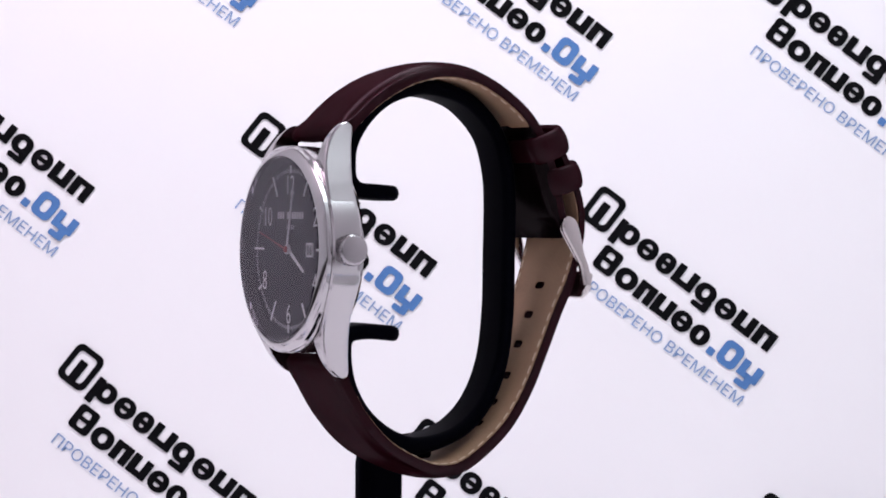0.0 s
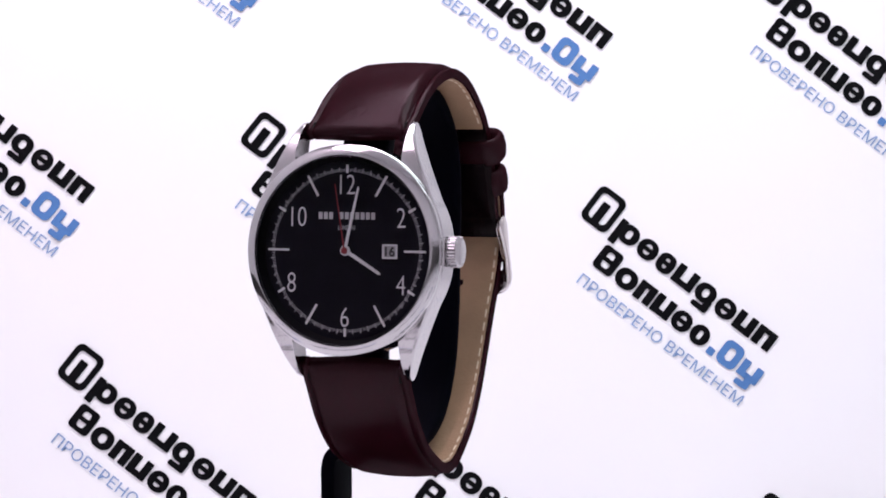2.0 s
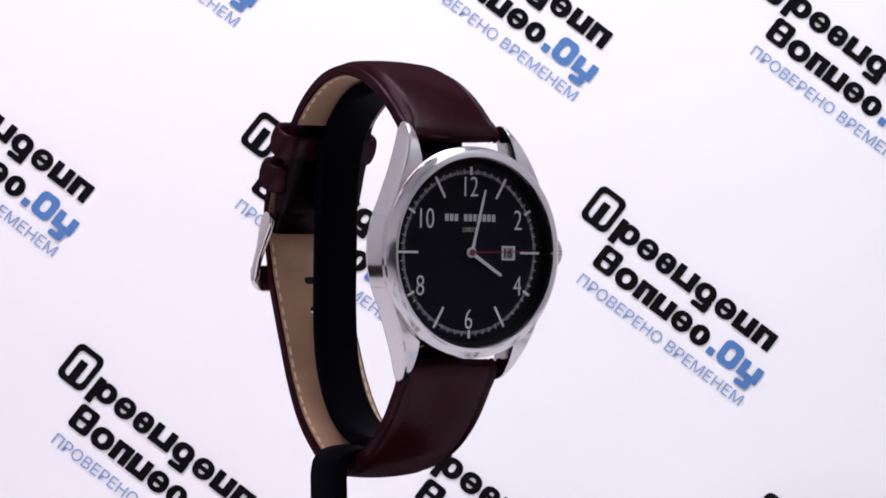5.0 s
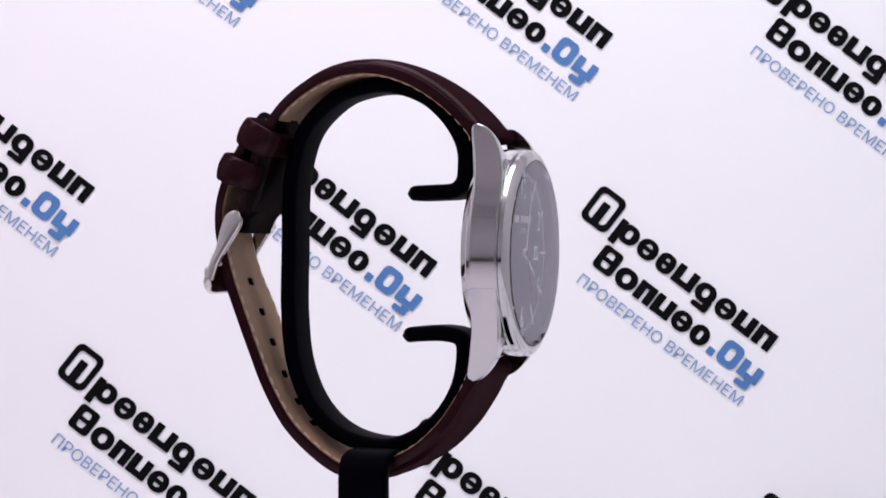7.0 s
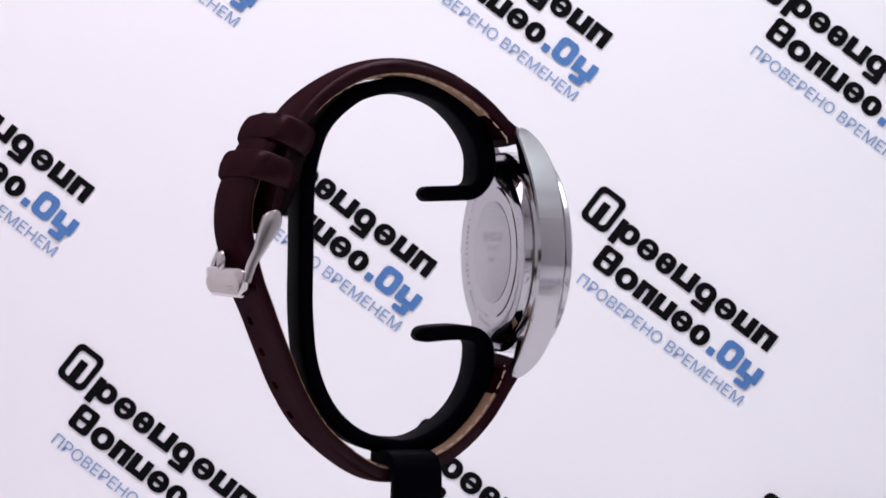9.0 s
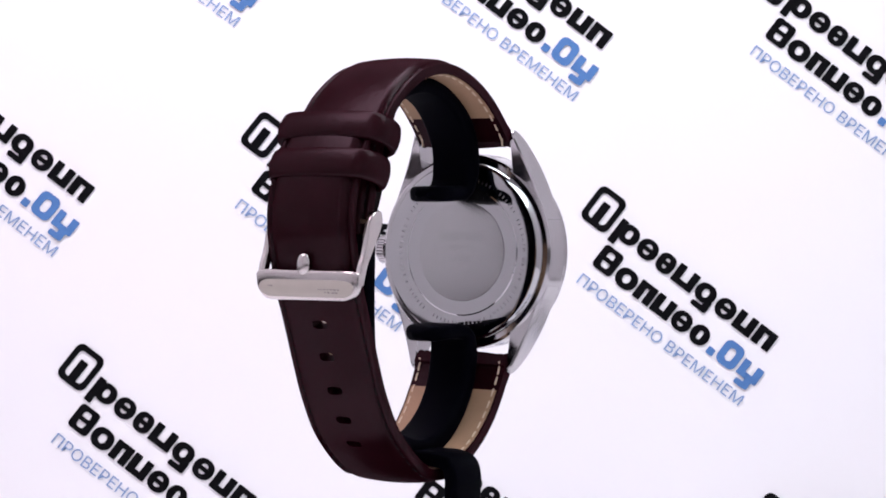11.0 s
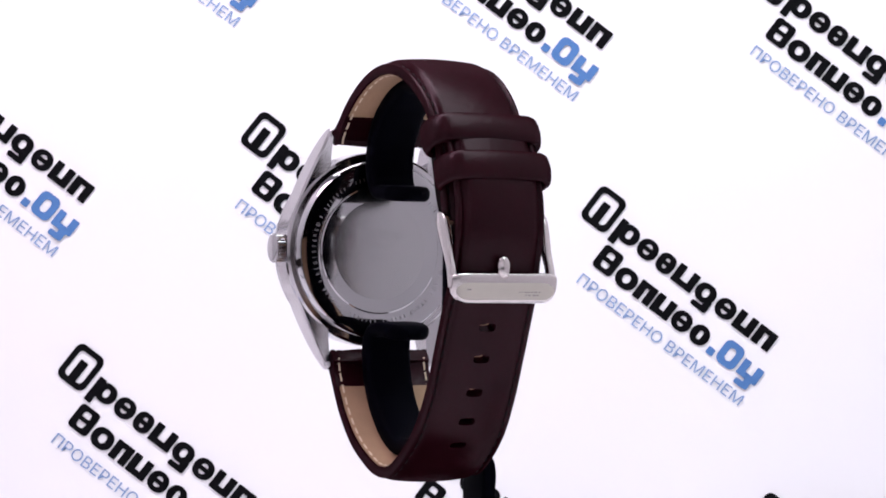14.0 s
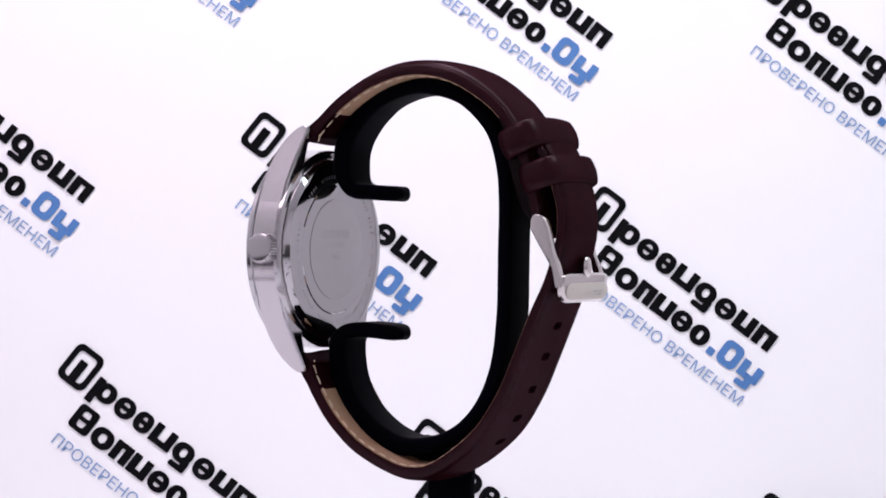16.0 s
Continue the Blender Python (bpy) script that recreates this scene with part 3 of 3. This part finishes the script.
def build_case(watch):
    case = turned([(18.6, -19.3), (20.2, -19.5), (20.75, -19.9), (20.9, -20.6), (20.9, -25.6), (20.6, -26.05), (18.75, -26.05), (18.75, -19.3)], UC, ZC, closed=True)
    body = part("case", case, BRUSHED, watch, "brushed steel watch case with four tapered lugs", angle=10)
    for su in (-1, 1):
        for sz in (-1, 1):
            rings = []
            shape, _ = spline([(7.0, 19.66, -25.95, -20.0), (9.0, 18.90, -25.95, -20.0), (11.0, 18.08, -25.95, -20.0), (13.0, 17.27, -25.92, -19.95), (15.0, 16.43, -25.8, -19.8), (17.0, 15.58, -25.5, -19.5), (19.0, 14.73, -24.95, -19.15),
                               (21.0, 13.90, -24.1, -18.75), (22.8, 13.18, -23.0, -18.3), (24.2, 12.63, -21.75, -18.0), (25.1, 12.3, -20.6, -18.1), (25.5, 12.15, -19.6, -18.6)], 44)
            for h, outer, front, back in shape:
                inner = max(11.4, math.sqrt(max(0, 19.0 ** 2 - h * h)))
                x0 = UC - 0.1
                rings.append([(x0 + su * a, b, ZC + sz * h) for a, b in ((inner, back), (inner, front), (inner + 0.12, front - 0.06), (outer - 0.45, front - 0.02), (outer - 0.12, front + 0.16), (outer, front + 0.5), (outer, back - 0.55), (outer - 0.16, back - 0.16), (outer - 0.55, back + 0.05))])
            part("lug", loft(rings), BRUSHED, body, "brushed steel lug", angle=14)
    bez = turned([(20.5, -26.0), (20.78, -26.3), (20.78, -27.05), (20.5, -27.4), (19.0, -28.15), (18.75, -28.15), (18.65, -27.9), (18.65, -26.2), (18.8, -26.0)], UC, ZC, closed=True)
    part("bezel", bez, BEZEL, watch, "polished steel bezel ring", angle=28)
    back = turned([(19.2, -19.6), (19.2, -19.35), (19.05, -19.0), (18.75, -18.5), (18.45, -18.08), (18.1, -18.0), (14.0, -18.3), (13.7, -18.3), (13.45, -18.15), (0.4, -18.1)], UC, ZC)
    cb = part("caseback", back, MIRROR, watch, "mirror polished steel caseback with worn engraving", angle=25)
    disc = turned([(10.6, -18.12), (10.6, -18.06), (10.4, -18.04), (0.3, -18.03)], UC, ZC, 96)
    part("caseback_disc", disc, SATIN, cb, "satin steel centre of the caseback")
    # engraved lettering too fine to read: short bars round the edge and three short lines
    bm = bmesh.new()
    rng = random.Random(4)
    for k in range(96):
        if k % 16 in (0, 7, 8):
            continue
        a = 2 * math.pi * k / 96
        if 72 < 360 - 3.75 * k < 155 or 246 < 360 - 3.75 * k < 294:
            continue
        w = 0.14 + 0.10 * rng.random()
        bm.faces.new([bm.verts.new(((UC + (15.3 + y) * math.sin(a) + t * math.cos(a)) * MM, (-18.28 + 0.0732 * (1.3 + y)) * MM, (ZC + (15.3 + y) * math.cos(a) - t * math.sin(a)) * MM)) for t, y in ((-w * 0.7, -0.38), (w * 0.7, -0.38), (w * 0.7, 0.38), (-w * 0.7, 0.38))])
    tagged(part("engraving", bm, ETCH_PALE, cb, "small etched bars of fine lettering", smooth=False), kind="stuff")
    # the words that can be read on the sloping rim, clockwise as seen from behind
    for word, first, last in (("5ATM WATER RESISTANT", 76, 151), ("REGISTERED", 250, 290)):
        bm = bmesh.new()
        for k, letter in enumerate(word):
            if letter == " ":
                continue
            phi = radians(first + (last - first) * k / (len(word) - 1))
            me = lettering("letter", letter, 1.2, 0.85, 0.0)
            for v in me.vertices:
                x, r = v.co.x, 15.3 + v.co.y
                v.co = ((UC - r * math.sin(phi) - x * math.cos(phi)) * MM, (-18.275 + 0.0732 * (r - 14.0)) * MM, (ZC + r * math.cos(phi) - x * math.sin(phi)) * MM)
            bm.from_mesh(me)
        part("rim_lettering", bm, ETCH_PALE, cb, "pale etched words on the caseback rim", smooth=False)
    for name_z, wide, n, h in ((3.2, 11.0, 11, 1.0), (0.9, 6.0, 7, 0.5), (-1.6, 4.0, 5, 0.5)):
        bm = bmesh.new()
        for k in range(n):
            x = UC + wide * ((k + 0.5) / n - 0.5)
            w = wide / n * 0.32
            bm.faces.new([bm.verts.new((a * MM, -18.012 * MM, b * MM)) for a, b in ((x - w, ZC + name_z - h), (x + w, ZC + name_z - h), (x + w, ZC + name_z + h), (x - w, ZC + name_z + h))])
        tagged(part("engraved_line", bm, ENGRAVED, cb, "etched bars of fine lettering", smooth=False), kind="stuff")
    # crystal: a solid flat disc with a chamfer
    cr = turned([(18.62, -27.2), (18.62, -28.1), (18.35, -28.3), (0.02, -28.34), (0.02, -27.2)], UC, ZC, 96, closed=True)
    glass = part("crystal", cr, GLASS, watch, "clear flat watch glass", angle=25)
    glass.visible_shadow = False
    glass.data.materials.append(CLEAR)
    for f in glass.data.polygons:
        if f.normal.y > 0.5:
            f.material_index = 1
    # fluted crown with its stem
    seg, teeth = 120, 30
    rings = []
    for u, r, flute in ((20.2, 1.3, 0), (20.75, 1.3, 0), (20.78, 2.7, 0), (20.95, 2.95, 0.0), (21.02, 3.12, 0.30), (22.8, 3.12, 0.30), (22.98, 2.95, 0.10), (23.1, 2.7, 0.0), (23.16, 2.45, 0.0), (23.18, 0.4, 0)):
        ring = []
        for k in range(seg):
            a = 2 * math.pi * k / seg
            rr = r - flute * (0.0, 0.15, 1.0, 0.15)[k % (seg // teeth)]
            ring.append((UC + u, -22.6 + rr * math.cos(a), ZC + 0.1 + rr * math.sin(a)))
        rings.append(ring)
    part("crown", loft(rings), BRUSHED, watch, "fluted steel crown with a flat face", angle=20)


def bar(bm, angle, r0, r1, width, v0, v1):
    a = radians(angle)
    s, c = math.sin(a), math.cos(a)
    pts = [(UC + r * s + w * c, ZC + r * c - w * s) for r, w in ((r0, -width / 2), (r0, width / 2), (r1, width / 2), (r1, -width / 2))]
    return plate(pts, v0, v1, bm)


def build_dial(watch):
    d = turned([(18.64, DIAL_V + 0.5), (18.64, DIAL_V), (0.3, DIAL_V)], UC, ZC)
    dial = part("dial", d, DIAL, watch, "matt black watch dial with silver numerals")
    fl = turned([(18.6, -27.05), (17.6, DIAL_V - 0.02), (18.64, DIAL_V - 0.02)], UC, ZC, closed=True)
    part("flange", fl, CHAPTER, dial, "black sloping ring round the dial")
    top = DIAL_V - 0.16
    for k in range(12):
        if k in (1, 3, 5, 7, 9, 11):
            part("hour_bar", bar(bmesh.new(), 30 * k, 12.35, 16.95, 0.44, DIAL_V, top), INDEX, dial, smooth=False)
        else:
            part("hour_dot", bar(bmesh.new(), 30 * k, 15.25, 16.9, 0.46, DIAL_V, top), INDEX, dial, smooth=False)
    bm = bmesh.new()
    for k in range(300):
        if k % 25 == 0:
            continue
        bar(bm, 1.2 * k, 15.5, 16.15 if k % 5 else 16.5, 0.10 if k % 5 else 0.17, DIAL_V, DIAL_V - 0.02)
    tagged(part("minute_track", bm, TICK, dial, "fine grey minute track", smooth=False), kind="stuff")
    turn = Matrix.Rotation(radians(90), 4, "X")
    for body, u, z in (("12", 0.1, 13.0), ("2", 11.65, 6.55), ("4", 11.75, -6.55), ("6", -0.1, -13.1), ("8", -11.75, -6.45), ("10", -10.35, 6.6)):
        me = lettering("numeral", body, 5.75, 0.76, 0.05, thin=0.07)
        me.transform(Matrix.Scale(MM, 4) @ Matrix.Translation((UC + u, DIAL_V - 0.06, ZC + z)) @ turn)
        me.materials.append(INDEX)
        ob = new("numeral", me)
        ob.parent = dial
    # maker's name as plain bars, with a shorter line beneath
    bm = bmesh.new()
    for k in range(11):
        if k == 3:
            continue
        x = UC + (k - 5) * 1.13
        plate([(x - 0.42, ZC + 6.15), (x + 0.42, ZC + 6.15), (x + 0.42, ZC + 7.55), (x - 0.42, ZC + 7.55)], DIAL_V - 0.03, DIAL_V, bm)
    part("name_print", bm, TICK, dial, "silver bars of the printed name", smooth=False)
    me = lettering("small_print", "LONDON", 1.35, depth=0.01, width=3.6)
    me.transform(Matrix.Scale(MM, 4) @ Matrix.Translation((UC, DIAL_V - 0.03, ZC + 4.5)) @ turn)
    me.materials.append(TICK)
    new("small_print", me).parent = dial
    # date window with raised silver surround
    du, dz = UC + 9.35, ZC - 0.05
    bm = bmesh.new()
    box(bm, ((du - 1.3) * MM, (DIAL_V - 0.03) * MM, (dz - 1.2) * MM), ((du + 1.3) * MM, DIAL_V * MM, (dz + 1.2) * MM))
    win = part("date_disc", bm, DATE_PAPER, dial, "white date disc reading 16", smooth=False)
    bm = bmesh.new()
    for x0, z0, x1, z1 in ((-1.6, -1.42, 1.6, -1.08), (-1.6, 1.08, 1.6, 1.42), (-1.6, -1.08, -1.24, 1.08), (1.24, -1.08, 1.6, 1.08)):
        box(bm, ((du + x0) * MM, (DIAL_V - 0.2) * MM, (dz + z0) * MM), ((du + x1) * MM, DIAL_V * MM, (dz + z1) * MM))
    part("date_frame", bm, INDEX, dial, "silver frame round the date", smooth=False)
    me = lettering("date_numeral", "16", 2.5, 1.0, 0.01, thin=-0.07)
    me.transform(Matrix.Scale(MM, 4) @ Matrix.Translation((du, DIAL_V - 0.05, dz)) @ turn)
    me.materials.append(DATE_INK)
    new("date_numeral", me).parent = dial


def build_hands(watch):
    """Each hand turns about the dial's centre; it is built pointing to twelve."""
    def blade(name, shape, v, mat, hub, label):
        bm = plate(shape, -0.09, 0.09)
        seg = 28
        plate([(hub * math.cos(2 * math.pi * k / seg), hub * math.sin(2 * math.pi * k / seg)) for k in range(seg)], -0.14, 0.12, bm)
        ob = part(name, bm, mat, watch, label, smooth=False)
        ob.matrix_local = pose(UC * MM, v * MM, ZC * MM)
        return ob
    hour = blade("hour_hand", [(-0.36, 0), (0.36, 0), (0.30, 8.4), (0, 8.9), (-0.30, 8.4)], DIAL_V - 0.45, INDEX, 1.0, "slim silver hour hand")
    minute = blade("minute_hand", [(-0.33, 0), (0.33, 0), (0.21, 12.5), (0, 12.9), (-0.21, 12.5)], DIAL_V - 0.75, INDEX, 0.95, "slim silver minute hand")
    second = blade("second_hand", [(-0.13, 0), (0.13, 0), (0.08, 13.2), (-0.08, 13.2)], DIAL_V - 1.0, RED, 0.66, "thin red second hand")
    cap = bmesh.new()
    seg = 20
    plate([(0.42 * math.cos(2 * math.pi * k / seg), 0.42 * math.sin(2 * math.pi * k / seg)) for k in range(seg)], -0.30, 0.0, cap)
    part("centre_cap", cap, RED, second, "red centre cap", smooth=False)
    return hour, minute, second


stand = build_stand()
watch = tagged(new("wristwatch"), "steel wristwatch with black dial and burgundy leather strap", "wristwatch")
build_case(watch)
build_dial(watch)
hour_hand, minute_hand, second_hand = build_hands(watch)
build_strap(watch)
build_keeper(watch, 29.4, 19.4, 25, 5.9, 4.4, 12.4, -0.1)
build_keeper(watch, 33.6, 12.4, 19, 5.9, 4.5, 12.0, -0.7)
build_buckle(watch)


def settle(ob):
    """The worn strap hangs a little askew at the back, where one edge lies nearer to the stand."""
    for v in ob.data.vertices:
        v.co.y += 0.068 * smooth01(v.co.y / MM, 15.0, 33.0) * (0.25 + 0.75 * smooth01(v.co.z / MM, -18.0, -3.0)) * (v.co.x - 9.0 * MM)
    for child in ob.children:
        settle(child)


for piece in list(watch.children):
    if piece.name.split(".")[0] in ("upper_strap", "lower_strap", "strap_loop", "buckle"):
        settle(piece)


def motions():
    # turn of the stand about the upright axis: seconds, degrees
    turns = ((0, -61.96), (0.5, -52.58), (1, -42.71), (1.5, -32.61), (2, -22.73), (2.5, -13.31), (3, -4.92), (3.5, 4.14), (4, 14.59), (5, 34.0), (6, 52.8), (6.5, 62.05), (7, 71.44), (7.5, 81.23), (8, 90.66), (8.5, 99.97),
             (9, 109.14), (10, 128.2), (11, 147.0), (11.5, 156.53), (12, 167.25), (12.5, 176.5), (13, 185.43), (13.5, 194.64), (14, 204.51), (14.5, 214.45), (15, 224.03), (15.5, 232.92), (16, 240.96))
    rows = [(t, pose(0, 0, EYE, 0, 0, a)) for t, a in turns]
    walk(stand, rows)
    walk(watch, rows)
    # the film runs fast: the hands are seen to move on
    walk(second_hand, [(t, pose(UC * MM, (DIAL_V - 1.0) * MM, ZC * MM, 0, -75 + 32.7 * t, 0)) for t in range(17)])
    walk(minute_hand, [(t, pose(UC * MM, (DIAL_V - 0.75) * MM, ZC * MM, 0, 11.2 + 0.545 * t, 0)) for t in (0, 4, 8, 12, 16)])
    walk(hour_hand, [(t, pose(UC * MM, (DIAL_V - 0.45) * MM, ZC * MM, 0, 121.0 + 0.045 * t, 0)) for t in (0, 8, 16)])


motions()
